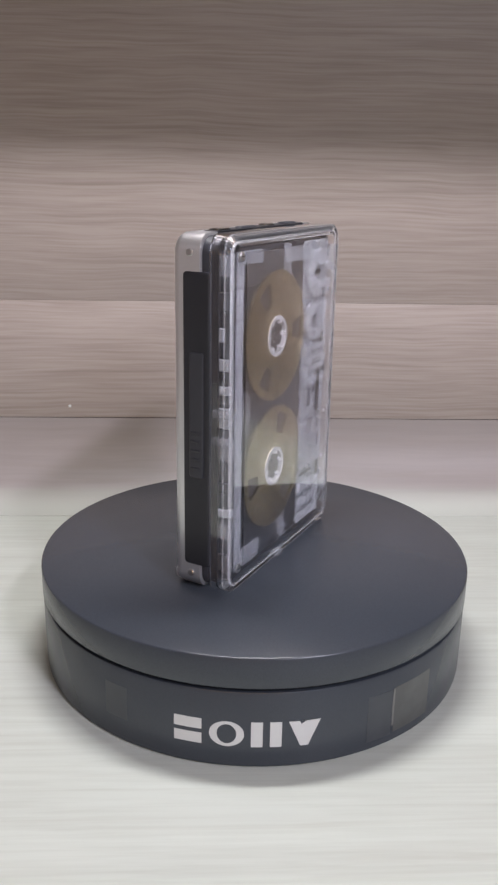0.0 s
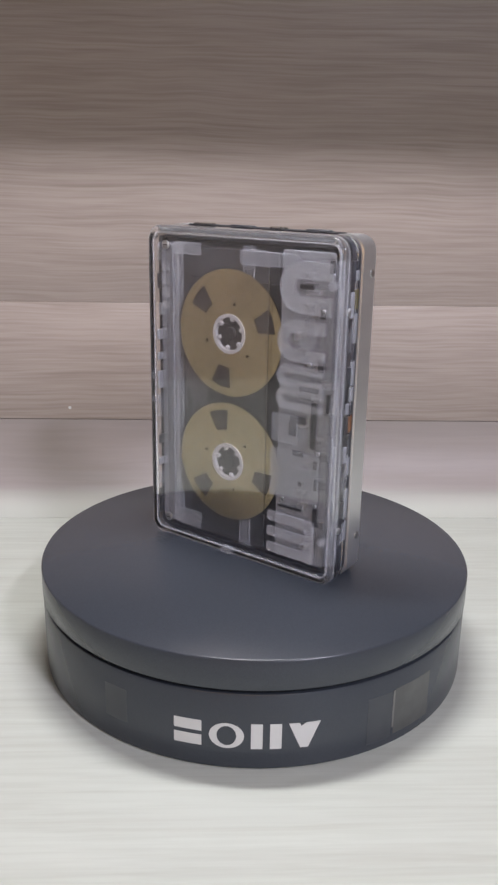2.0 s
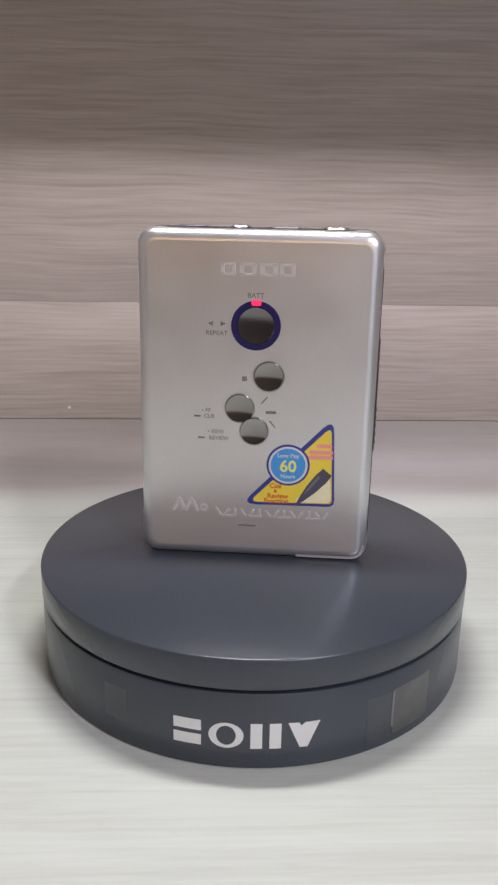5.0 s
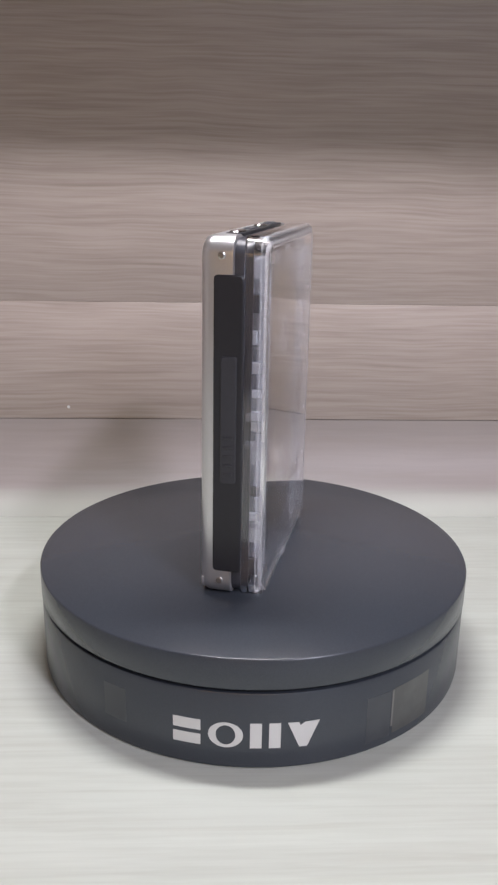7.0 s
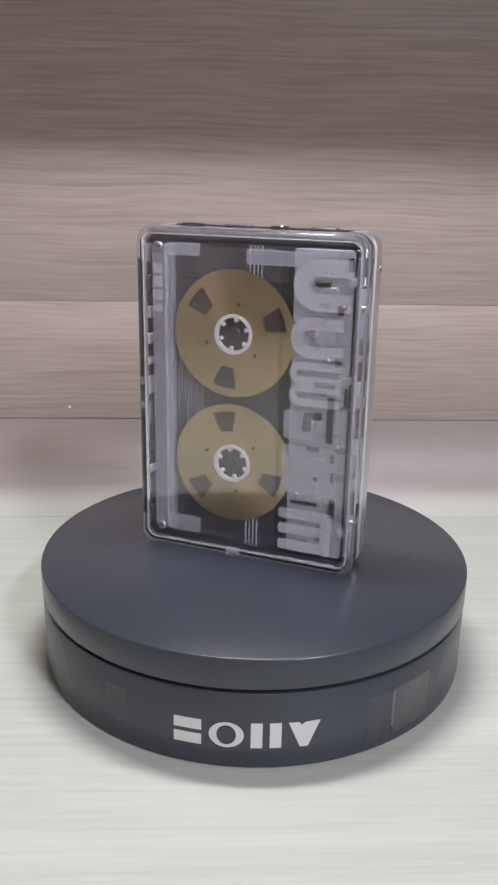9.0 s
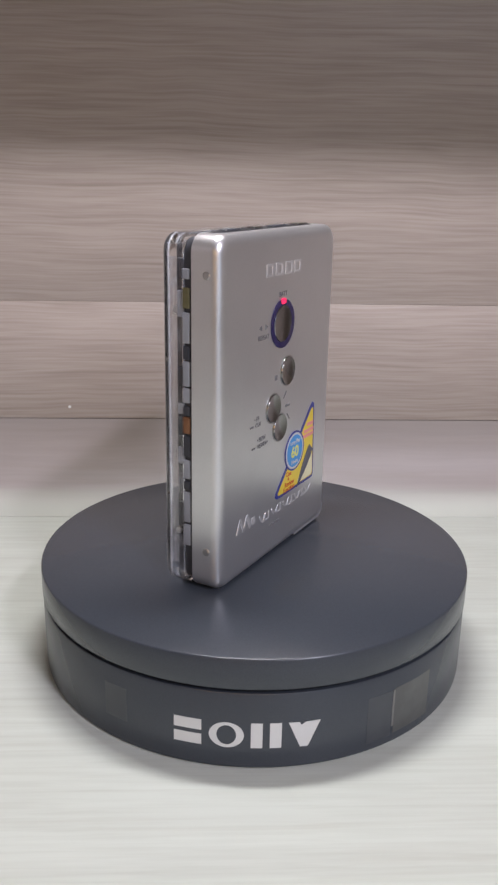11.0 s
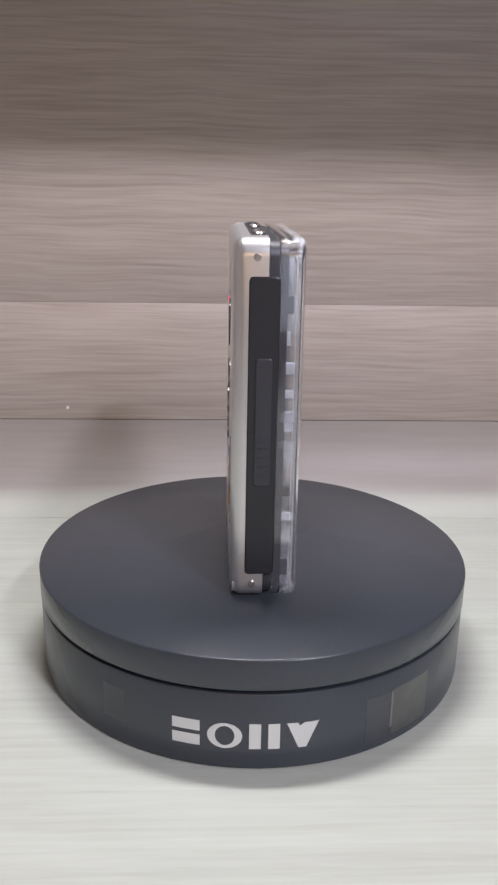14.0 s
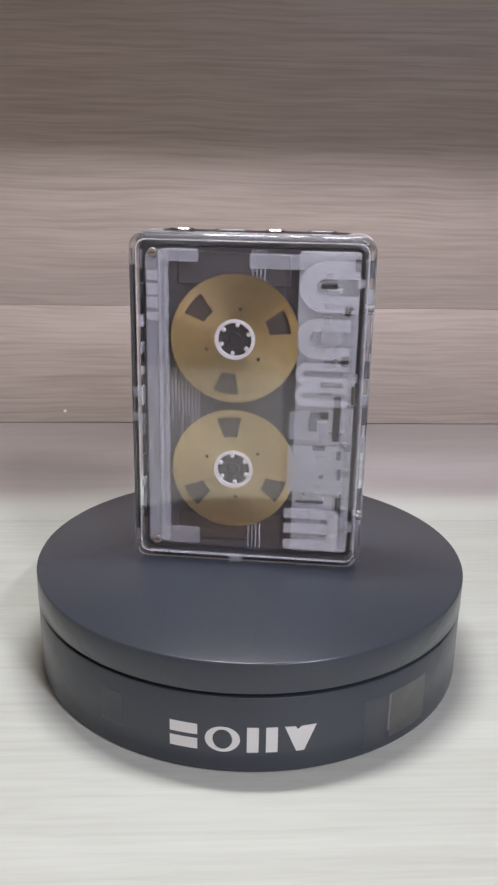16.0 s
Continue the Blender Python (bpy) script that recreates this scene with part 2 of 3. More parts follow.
def lettering(words, size, material, parent, at, name="lettering", align="CENTER", space=1.0, bold=0.0):
    cu = bpy.data.curves.new(name, "FONT")
    cu.body, cu.size, cu.align_x, cu.align_y, cu.space_character = words, size, align, "CENTER", space
    cu.extrude, cu.offset = 0.00004, bold
    cu.resolution_u = 3
    tmp = new("tmp", cu)
    me = bpy.data.meshes.new_from_object(tmp)
    bpy.data.objects.remove(tmp)
    me.materials.clear()
    me.materials.append(material)
    ob = new(name, me)
    ob.parent = parent
    ob.matrix_basis = at
    return ob


# ---- the setting: a shelf niche of wood laminate ----
WALL_Y, WALL_TURN = 0.146, 3.1


def setting():
    wall = tagged(new("wall_back", put("wall_back", box(-0.75, 0.75, 0.012, 0.03, -0.04, 0.75, 0), M_ROOM)), "panelled back wall of the shelf niche", "wall", kind="structure")
    wall.matrix_basis = pose(0, WALL_Y, 0, 0, 0, WALL_TURN)
    seams = [0.0404, 0.1004, 0.30, 0.52, 0.74]
    for i, (a, b) in enumerate(zip(seams, seams[1:])):
        g = 0.00013 if i == 0 else 0.00006
        bm = box(-0.74, 0.74, 0.0, 0.0125, a + g, b - 0.00002, 0.0002 if i == 0 else 0.00012)
        ob = part("panel", bm, M_WALL, wall, "pale greige wood-grain laminate board")
    part("chip", disc_y(0.0008, -0.00015, 0.0004, -0.0960, 0.0465, 0.0001, 12), M_WHITE, wall, "small pale chip in the laminate")
    # added curved sweep from the wall down to the table, its soft shading painted in
    r, d, n = 0.0400, 0.034, 24
    bm = bmesh.new()
    arc = [(-d + d * math.sin(radians(90 * j / n)), r - r * math.cos(radians(90 * j / n)) + 0.0002) for j in range(n + 1)]
    shape = arc + [(0.011, r + 0.0002), (0.011, -0.004), (-d, -0.004)]
    loft(bm, [[(q, y, z) for y, z in shape] for q in (-0.74, 0.74)])
    part("cove_sweep", bm, M_COVE, wall, "smooth curved sweep with soft shading put into its colour")
    top = tagged(new("table_top", put("table_top", box(-0.8, 0.8, -0.45, 0.16, -0.03, 0.0, 0.001), M_TABLE)), "whitish wood-grain laminate table top", "table top", kind="structure")
    top.matrix_basis = pose(0, 0, 0, 0, 0, WALL_TURN)
    # unseen board, its front edge set to cut the room lamp off the upper wall
    over = tagged(new("shade_board", put("shade_board", box(-0.8, 0.8, -0.200, 0.16, 0.425, 0.45, 0.001), M_WALL)), "unseen wood laminate board above the niche that shades the upper wall", "shelf", kind="structure")
    over.matrix_basis = pose(0, 0, 0, 0, 0, WALL_TURN)
    # unseen rail behind the strip, added to cut its light off the upper wall
    rail = tagged(new("shade_rail", put("shade_rail", box(-0.8, 0.8, 0.085, 0.095, 0.277, 0.426, 0.001), M_WALL)), "unseen wood laminate rail, added to keep the light strip off the upper wall", "shelf", kind="structure")
    rail.matrix_basis = pose(0, 0, 0, 0, 0, WALL_TURN)
    for nm, x in (("wall_left", -0.42), ("wall_right", 0.40)):
        tagged(new(nm, put(nm, box(x - 0.012, x + 0.012, -0.42, 0.12, 0, 0.425, 0.001), M_WALL)), "wood laminate side of the niche", "wall", kind="structure")
    # plain room behind the camera
    for nm, d in (("room_wall_back", (-1.1, 1.1, -1.75, -1.7, -0.45, 1.2)), ("room_wall_west", (-1.15, -1.1, -1.7, 0.3, -0.45, 1.2)),
                  ("room_wall_east", (1.1, 1.15, -1.7, 0.3, -0.45, 1.2)), ("room_ceiling", (-1.1, 1.1, -1.7, 0.3, 1.2, 1.25)),
                  ("room_floor", (-1.1, 1.1, -1.7, 0.3, -0.5, -0.45)), ("room_wall_front", (-1.1, 1.1, 0.3, 0.35, -0.45, 1.2))):
        tagged(new(nm, put(nm, box(*d, 0), M_ROOM)), "plain painted room surface", "wall", kind="structure")


setting()

# ---- the turntable ----
R_PLATE, Z_TOP, Z_GAP = 0.0737, 0.0359, 0.0260


def lathe(profile, n=128):
    bm = bmesh.new()
    loft(bm, [along_z(circle(r, n), z) for r, z in profile])
    return bm


def on_base(a0, a1, z0, z1, r, material, parent, name, label="", n=6, slant=0.0):
    """A thin patch that follows the round side of the base; angles from the front, degrees."""
    bm = bmesh.new()
    rows = []
    for rr in (r - 0.0002, r + 0.00004):
        rows.append([[bm.verts.new((rr * math.sin(radians(a0 + (a1 - a0) * i / n + slant * (z - z0) / (z1 - z0))), -rr * math.cos(radians(a0 + (a1 - a0) * i / n + slant * (z - z0) / (z1 - z0))), z)) for i in range(n + 1)] for z in (z0, z1)])
    (b0, b1), (f0, f1) = rows
    for i in range(n):
        bm.faces.new((f0[i], f0[i + 1], f1[i + 1], f1[i]))
        bm.faces.new((b0[i], b0[i + 1], b1[i + 1], b1[i]))
        bm.faces.new((f0[i], f0[i + 1], b0[i + 1], b0[i]))
        bm.faces.new((f1[i], f1[i + 1], b1[i + 1], b1[i]))
    bm.faces.new((f0[0], f1[0], b1[0], b0[0]))
    bm.faces.new((f0[n], f1[n], b1[n], b0[n]))
    return part(name, bm, material, parent, label)


def on_base_ring(ac, zc, ra, rz, r, parent, n=28):
    """A plain oval ring on the round side of the base."""
    bm = bmesh.new()
    rings = []
    for rr, k in ((r, 1.0), (r + 0.00012, 1.0), (r + 0.00012, 0.56), (r, 0.56)):
        ring = []
        for i in range(n):
            q = 2 * math.pi * i / n
            a = radians(ac + ra * k * math.cos(q))
            ring.append((rr * math.sin(a), -rr * math.cos(a), zc + rz * (k * 0.5 + 0.5 if k < 1 else 1) * math.sin(q)))
        rings.append(ring)
    loft(bm, rings, closed=True)
    return part("brand_mark", bm, M_WHITE, parent)


def on_base_wedge(ac, half, z0, z1, r, parent, n=6):
    """A plain wedge, point down, on the round side of the base."""
    bm = bmesh.new()

    def ring(rr):
        top = [(ac - half + 2 * half * i / n, z1) for i in range(n + 1)]
        foot = [(ac + half * 0.25 - half * 0.5 * i / n, z0) for i in range(n + 1)]
        return [(rr * math.sin(radians(q)), -rr * math.cos(radians(q)), z) for q, z in top + foot]

    loft(bm, [ring(r), ring(r + 0.00012)])
    bmesh.ops.triangulate(bm, faces=[f for f in bm.faces if len(f.verts) > 4])
    return part("brand_mark", bm, M_WHITE, parent)


def turntable():
    t = tagged(new("display_turntable"), "round satin black motorised display turntable on the table", "turntable")
    rb = 0.0735
    part("base", lathe([(rb - 0.001, 0.0), (rb - 0.0002, 0.0006), (rb, 0.002), (rb, Z_GAP - 0.0018), (rb - 0.0003, Z_GAP - 0.0012), (rb - 0.003, Z_GAP - 0.0011)]), M_SATIN, t)
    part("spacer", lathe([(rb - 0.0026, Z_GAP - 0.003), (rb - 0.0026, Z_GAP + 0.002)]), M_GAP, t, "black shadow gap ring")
    r = R_PLATE
    plate = part("platter", lathe([(r - 0.003, Z_GAP), (r - 0.0003, Z_GAP + 0.0001), (r, Z_GAP + 0.0005), (r, Z_TOP - 0.0006), (r - 0.0002, Z_TOP - 0.0002), (r - 0.0006, Z_TOP), (0.02, Z_TOP), (0.0005, Z_TOP)]), M_SATIN, t, "turning satin black platter")
    # the maker's mark in plain white shapes
    a, z0, z1 = -17.3, 0.0072, 0.0154
    h = z1 - z0
    for u in (0.0, 0.58):
        on_base(a, a + 6.4, z0 + u * h, z0 + (u + 0.42) * h, rb, M_WHITE, t, "brand_mark")
    on_base_ring(a + 12.0, z0 + h / 2, 3.9, h / 2, rb, t)
    for k in (17.4, 21.6):
        on_base(a + k, a + k + 2.6, z0, z1, rb, M_WHITE, t, "brand_mark")
    on_base_wedge(a + 29.3, 3.6, z0, z1, rb, t)
    # tape left on the side
    on_base(35.2, 47.6, 0.0035, 0.0190, rb, M_TAPE, t, "tape_patch", "faded rectangle of clear tape", 10)
    on_base(34.6, 35.2, 0.0060, 0.0186, rb, M_TAPE_EDGE, t, "tape_patch", "pale lifted edge of clear tape", 3)
    on_base(27.5, 34.4, 0.0030, 0.0185, rb, M_FROST_EDGE, t, "tape_patch", "faint residue of clear tape", 8)
    on_base(-36.0, -29.5, 0.0080, 0.0190, rb, M_FROST_EDGE, t, "tape_patch", "faint residue of clear tape", 8)
    return t, plate


M_TAPE_EDGE = plain("tape_edge", (0.13, 0.13, 0.125), 0.25, vary=0.3, size=300, dist=0)
M_FROST_EDGE = plain("tape_residue", (0.045, 0.051, 0.060), 0.3, vary=0.15, size=150, dist=0)
table_thing, platter = turntable()

# ---- the cassette player ----
W, HGT = 0.0770, 0.1098
YF, YB = -0.0114, 0.0088      # clear lid in front, silver back
CX, CZ = -0.0004, HGT / 2
DIAL_X, DIAL_Z = 0.0002, 0.0803


def player():
    p = tagged(new("cassette_player"), "silver portable cassette player with a clear lid, upright on the turntable", "cassette player")
    # silver back shell
    bm = bmesh.new()
    prof = ((-0.0013, 0.0006), (-0.0010, 0.0)) + tuple((YB - 0.0034 * (1 - math.sin(radians(90 * k / 9))), 0.0036 * (1 - math.cos(radians(90 * k / 9)))) for k in range(10))
    loft(bm, [along_y(rrect(W - 2 * i, HGT - 2 * i, 0.0052 - i * 0.6, 9), y, CX, CZ) for y, i in prof])
    part("back_shell", bm, M_SILVER, p, "brushed silver back shell")
    # dark middle frame
    bm = bmesh.new()
    loft(bm, [along_y(rrect(W - 2 * i, HGT - 2 * i, 0.0048, 7), y, CX, CZ) for y, i in ((-0.0044, 0.0016), (-0.0040, 0.0011), (-0.0014, 0.0009), (-0.0010, 0.0012))])
    part("chassis", bm, M_CHASSIS, p, "charcoal inner frame")
    # clear lid, a hollow shell
    bm = bmesh.new()
    wall = 0.0013
    outer = ((-0.0042, 0.0), (-0.0090, 0.0001), (YF + 0.0014, 0.0001), (YF + 0.0007, 0.0004), (YF + 0.0002, 0.0010), (YF, 0.0018))
    inner = ((YF + wall, 0.0034), (-0.0096, 0.0022), (-0.0042, wall))
    rings = [[bm.verts.new(q) for q in along_y(rrect(W - 2 * i, HGT - 2 * i, 0.0050 - 0.6 * i, 7), y, CX, CZ)] for y, i in outer + inner]
    n = len(rings[0])
    for j in range(len(rings)):
        a, b = rings[j], rings[(j + 1) % len(rings)]
        if j == len(outer) - 1:
            continue
        for i in range(n):
            bm.faces.new((a[i], a[(i + 1) % n], b[(i + 1) % n], b[i]))
    bm.faces.new(rings[len(outer) - 1])
    bm.faces.new(rings[len(outer)])
    lid = part("lid", bm, M_CLEAR, p, "clear acrylic cassette lid")
    lid.visible_shadow = False
    # pale haze laid where the lid's face turns into its sides, painting the edge's sheen
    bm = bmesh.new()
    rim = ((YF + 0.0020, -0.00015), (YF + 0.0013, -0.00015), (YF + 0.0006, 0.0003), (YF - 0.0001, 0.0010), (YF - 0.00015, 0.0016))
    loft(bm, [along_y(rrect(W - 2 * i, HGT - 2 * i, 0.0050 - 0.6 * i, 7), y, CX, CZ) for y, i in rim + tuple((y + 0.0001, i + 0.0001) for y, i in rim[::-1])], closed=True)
    part("rim", bm, M_RIM, lid, "thin pale haze over the lid's edge, a painted sheen").visible_shadow = False
    # thin pale rings that paint the bright glints along the lid's edge
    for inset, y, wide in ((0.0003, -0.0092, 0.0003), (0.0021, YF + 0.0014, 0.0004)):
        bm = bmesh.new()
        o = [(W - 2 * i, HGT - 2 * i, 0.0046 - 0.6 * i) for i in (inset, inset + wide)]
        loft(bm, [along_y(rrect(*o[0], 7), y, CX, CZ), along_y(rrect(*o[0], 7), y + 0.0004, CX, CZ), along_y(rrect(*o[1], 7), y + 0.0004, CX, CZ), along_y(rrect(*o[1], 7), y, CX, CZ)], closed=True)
        part("glint_line", bm, M_SPARK, lid, "pale line in the lid, a painted glint")
    # hinge tabs and catch of the lid
    for z in (0.050, 0.0585):
        part("hinge_tab", slab_y(0.0022, 0.0026, 0.0006, -0.0100, -0.0050, -0.0370, z), M_FROST, lid)
    part("catch", slab_y(0.0045, 0.0018, 0.0006, -0.0120, -0.0080, -0.004, 0.0014), M_FROST, lid, "clear moulded catch")
    bm = bmesh.new()
    o = [(W - 0.0036, HGT - 0.0036, 0.0034), (W - 0.0062, HGT - 0.0062, 0.0028)]
    loft(bm, [along_y(rrect(*o[0], 7), -0.0066, CX, CZ), along_y(rrect(*o[0], 7), -0.0044, CX, CZ), along_y(rrect(*o[1], 7), -0.0044, CX, CZ), along_y(rrect(*o[1], 7), -0.0066, CX, CZ)], closed=True)
    part("gasket", bm, M_BLACK, p, "thin black gasket inside the lid")
    # frosted strip with screws along the hinge
    part("hinge_strip", slab_y(0.0052, 0.0990, 0.0020, -0.0092, -0.0075, -0.0312, CZ), M_FROST, p, "frosted hinge strip")
    for z in (0.1035, 0.0068):
        s = part("screw", disc_y(0.0015, -0.0100, -0.0090, -0.0313, z, n=24), M_SCREW, p)
        part("slot", slab_y(0.0020, 0.0004, 0.0001, -0.01008, -0.0099, -0.0313, z), M_BLACK, s)
    for i, hh in enumerate((0.0030, 0.0036, 0.0034, 0.0026)):
        part("brand_mark", slab_y(0.0036, hh, 0.0006, -0.00945, -0.0091, -0.0316, 0.0965 - i * 0.0043), M_FROST_MARK, p)
    # moulded plates in the corners of the lid
    for cx, cz, w, h in ((-0.0228, 0.1028, 0.0118, 0.0040), (-0.0228, 0.0088, 0.0125, 0.0060), (0.010, 0.1015, 0.022, 0.0045)):
        part("moulded_plate", slab_y(w, h, 0.0005, -0.0090, -0.0082, cx, cz), M_FROST, p)
    for i in range(4):
        part("rib", slab_y(0.0006, 0.010, 0.0002, -0.0082, -0.0072, 0.0000 + 0.0013 * i, 0.0090), M_FROST, p)
        part("rib", slab_y(0.0006, 0.010, 0.0002, -0.0082, -0.0072, 0.0000 + 0.0013 * i, 0.1000), M_FROST, p)
    # milky mouldings down the far strip of the lid: plain arches, a plate and bars
    for z, hh, inner_h, x0, x1 in ((0.0942, 0.0156, 0.0052, 0.0148, 0.0332), (0.0780, 0.0128, 0.0050, 0.0144, 0.0312), (0.0668, 0.0070, 0.0022, 0.0144, 0.0312), (0.0597, 0.0070, 0.0022, 0.0144, 0.0312)):
        t = (hh - inner_h) / 2
        r1, r0 = hh * 0.49, inner_h * 0.49
        out = [(x1, z + hh / 2)] + [(x0 + r1 + r1 * math.cos(radians(90 + 180 * i / 12)), z + r1 * 1.02 * math.sin(radians(90 + 180 * i / 12))) for i in range(13)] + [(x1, z - hh / 2)]
        ins = [(x1, z - inner_h / 2)] + [(x0 + t + r0 + r0 * math.cos(radians(270 - 180 * i / 12)), z + r0 * math.sin(radians(270 - 180 * i / 12))) for i in range(13)] + [(x1, z + inner_h / 2)]
        part("moulded_arch", poly_y(out + ins, -0.0096, -0.0084), M_FROST_MARK, p)
    part("moulded_disc", disc_y(0.0034, -0.0099, -0.0094, 0.0255, 0.0790, n=28), M_FROST, p, "round milky boss")
    part("moulded_plate", slab_y(0.0185, 0.0165, 0.0010, -0.0094, -0.0086, 0.0218, 0.0345), M_FROST, p)
    part("moulded_plate", slab_y(0.0100, 0.0095, 0.0008, -0.0094, -0.0086, 0.0178, 0.0495), M_FROST, p)
    part("moulded_bar", slab_y(0.0036, 0.0150, 0.0008, -0.0096, -0.0086, 0.0285, 0.0130), M_FROST_MARK, p)
    for zz in (0.0188, 0.0134, 0.0076):
        part("moulded_bar", slab_y(0.0150, 0.0036, 0.0008, -0.0096, -0.0086, 0.0195, zz), M_FROST_MARK, p)
    # mechanism behind the mouldings: levers, screws and a dark slot plate
    rnd = random.Random(4)
    for i in range(20):
        zz = 0.0100 + i * 0.0046
        part("mechanism_block", slab_y(rnd.uniform(0.002, 0.005), rnd.uniform(0.0012, 0.003), 0.0003, -0.0078, -0.0046, rnd.uniform(0.020, 0.0335), zz), M_BLACK if i % 3 else M_SCREW, p)
    for cx, cz, w, h in ((0.0282, 0.0520, 0.0022, 0.0150), (0.0225, 0.0530, 0.0060, 0.0024), (0.0205, 0.0500, 0.0030, 0.0050), (0.0300, 0.0870, 0.0020, 0.0030), (0.0260, 0.0632, 0.0070, 0.0016),
                         (0.0300, 0.0710, 0.0024, 0.0034), (0.0228, 0.0420, 0.0042, 0.0018), (0.0294, 0.0395, 0.0016, 0.0030), (0.0298, 0.0330, 0.0014, 0.0040), (0.0240, 0.0320, 0.0016, 0.0014),
                         (0.0205, 0.0230, 0.0090, 0.0010), (0.0300, 0.0220, 0.0018, 0.0060), (0.0240, 0.0945, 0.0050, 0.0016), (0.0325, 0.1010, 0.0018, 0.0040), (0.0330, 0.0600, 0.0012, 0.0060)):
        part("mechanism_block", slab_y(w, h, 0.0003, -0.0088, -0.0083, cx, cz), M_BLACK, p)
    for cx, cz in ((0.0312, 0.0880), (0.0312, 0.0440), (0.0185, 0.0262), (0.0270, 0.0715), (0.0308, 0.0265)):
        part("mechanism_pin", disc_y(0.0007, -0.0106, -0.0098, cx, cz, n=16), M_SCREW, p)
    part("edge_rail", slab_y(0.0014, 0.096, 0.0004, -0.0100, -0.0062, 0.0354, CZ), M_FROST, p, "frosted inner rail")
    rnd = random.Random(11)
    zz = 0.100
    while zz > 0.012:
        hh = rnd.uniform(0.003, 0.009)
        part("seam_block", slab_y(0.0012, hh, 0.0003, -0.0064, -0.0043, 0.0366, zz), rnd.choice((M_CHASSIS, M_FROST, M_MILK, M_MILK, M_WELL)), p)
        zz -= hh + rnd.uniform(0.001, 0.005)
    zz = 0.100
    for hh, gap, mat in ((0.0030, 0.0024, M_MILK), (0.0060, 0.0012, M_OLIVE), (0.0090, 0.0008, M_MILK), (0.0040, 0.0006, M_WELL), (0.0075, 0.0006, M_MILK), (0.0045, 0.0010, M_MILK),
                         (0.0030, 0.0004, M_CHASSIS), (0.0052, 0.0008, M_BRASS), (0.0065, 0.0012, M_CHASSIS), (0.0060, 0.0008, M_MILK), (0.0026, 0.0010, M_WELL), (0.0100, 0.0008, M_MILK), (0.0070, 0.0020, M_MILK)):
        part("seam_block", slab_y(0.0016, hh, 0.0003, -0.0046, -0.0020, CX + W / 2 - 0.0012, zz - hh / 2), mat, p)
        zz -= hh + gap
    for zz in (0.0880, 0.0185):
        bm = bmesh.new()
        loft(bm, [along_x(circle(0.0012 - i, 20), xx, -0.0066, zz) for xx, i in ((CX + W / 2 - 0.0022, 0), (CX + W / 2 - 0.0012, 0.0), (CX + W / 2 - 0.0010, 0.0003))])
        part("lid_screw", bm, M_SCREW, p)
    zz = 0.101
    while zz > 0.008:
        hh = rnd.uniform(0.002, 0.007)
        part("hinge_block", slab_y(rnd.uniform(0.0010, 0.0020), hh, 0.0004, -0.0098 + rnd.uniform(0, 0.002), -0.0052, -0.0358, zz), rnd.choice((M_MILK, M_FROST, M_FROST_MARK, M_CHASSIS)), p)
        zz -= hh + rnd.uniform(0.0015, 0.006)
    for zz in (0.0955, 0.0145):
        part("post", disc_y(0.0014, -0.0104, -0.0060, 0.0335, zz, n=20), M_FROST_MARK, p)
    # black battery door in the left side of the shell
    x = CX - W / 2
    bm = bmesh.new()
    loft(bm, [along_x(rrect(0.0088 - 2 * i, 0.0905 - 2 * i, 0.0012, 4), xx, 0.0000, 0.0540) for xx, i in ((x + 0.0010, 0), (x - 0.0001, 0.0), (x - 0.0004, 0.0004))])
    door = part("battery_door", bm, M_BLACK, p, "black battery door")
    bm = bmesh.new()
    loft(bm, [along_x(rrect(0.0048 - 2 * i, 0.0385 - 2 * i, 0.0008, 4), xx, -0.0002, 0.0571) for xx, i in ((x - 0.0002, 0), (x - 0.0007, 0.0), (x - 0.0009, 0.0003))])
    grip = part("thumb_catch", bm, M_CHASSIS, door, "charcoal sliding catch")
    for i in range(5):
        part("grip_rib", box(x - 0.0012, x - 0.0008, -0.0016, 0.0012, 0.0405 + 0.0028 * i, 0.0413 + 0.0028 * i, 0.00012), M_CHASSIS, grip)
    for z in (0.1045, 0.0055):
        bm = bmesh.new()
        loft(bm, [along_x(circle(0.0011 - i, 20), xx, 0.0022, z) for xx, i in ((x + 0.0004, 0), (x - 0.0003, 0.0), (x - 0.0005, 0.0003))])
        part("side_screw", bm, M_SCREW, p)
    x = CX + W / 2
    for z in (0.0985, 0.0137):
        bm = bmesh.new()
        loft(bm, [along_x(circle(0.0012 - i, 20), xx, 0.0042, z) for xx, i in ((x - 0.0004, 0), (x + 0.0002, 0.0), (x + 0.0004, 0.0003))])
        part("side_screw", bm, M_SCREW, p)
    # controls on the top edge
    bm = bmesh.new()
    loft(bm, [along_z(rrect(0.060 - 2 * i, 0.0052 - 2 * i, 0.0020, 5), z, 0.0, 0.0012) for z, i in ((HGT - 0.0008, 0), (HGT + 0.0001, 0), (HGT + 0.0002, 0.0003))])
    strip = part("top_strip", bm, M_BLACK, p, "black control strip")
    for cx, w, d, hh, mat in ((-0.024, 0.008, 0.0040, 0.0007, M_CHROME), (-0.008, 0.010, 0.0030, 0.0006, M_CHASSIS), (0.006, 0.006, 0.0036, 0.0008, M_CHROME), (0.021, 0.009, 0.0034, 0.0007, M_CHASSIS)):
        bm = bmesh.new()
        loft(bm, [along_z(rrect(w - 2 * i, d - 2 * i, d * 0.4, 5), z, cx, 0.0012) for z, i in ((HGT, 0), (HGT + hh - 0.0003, 0), (HGT + hh, 0.0003))])
        part("slider", bm, mat, strip)
    # controls on the silver back
    f = YB
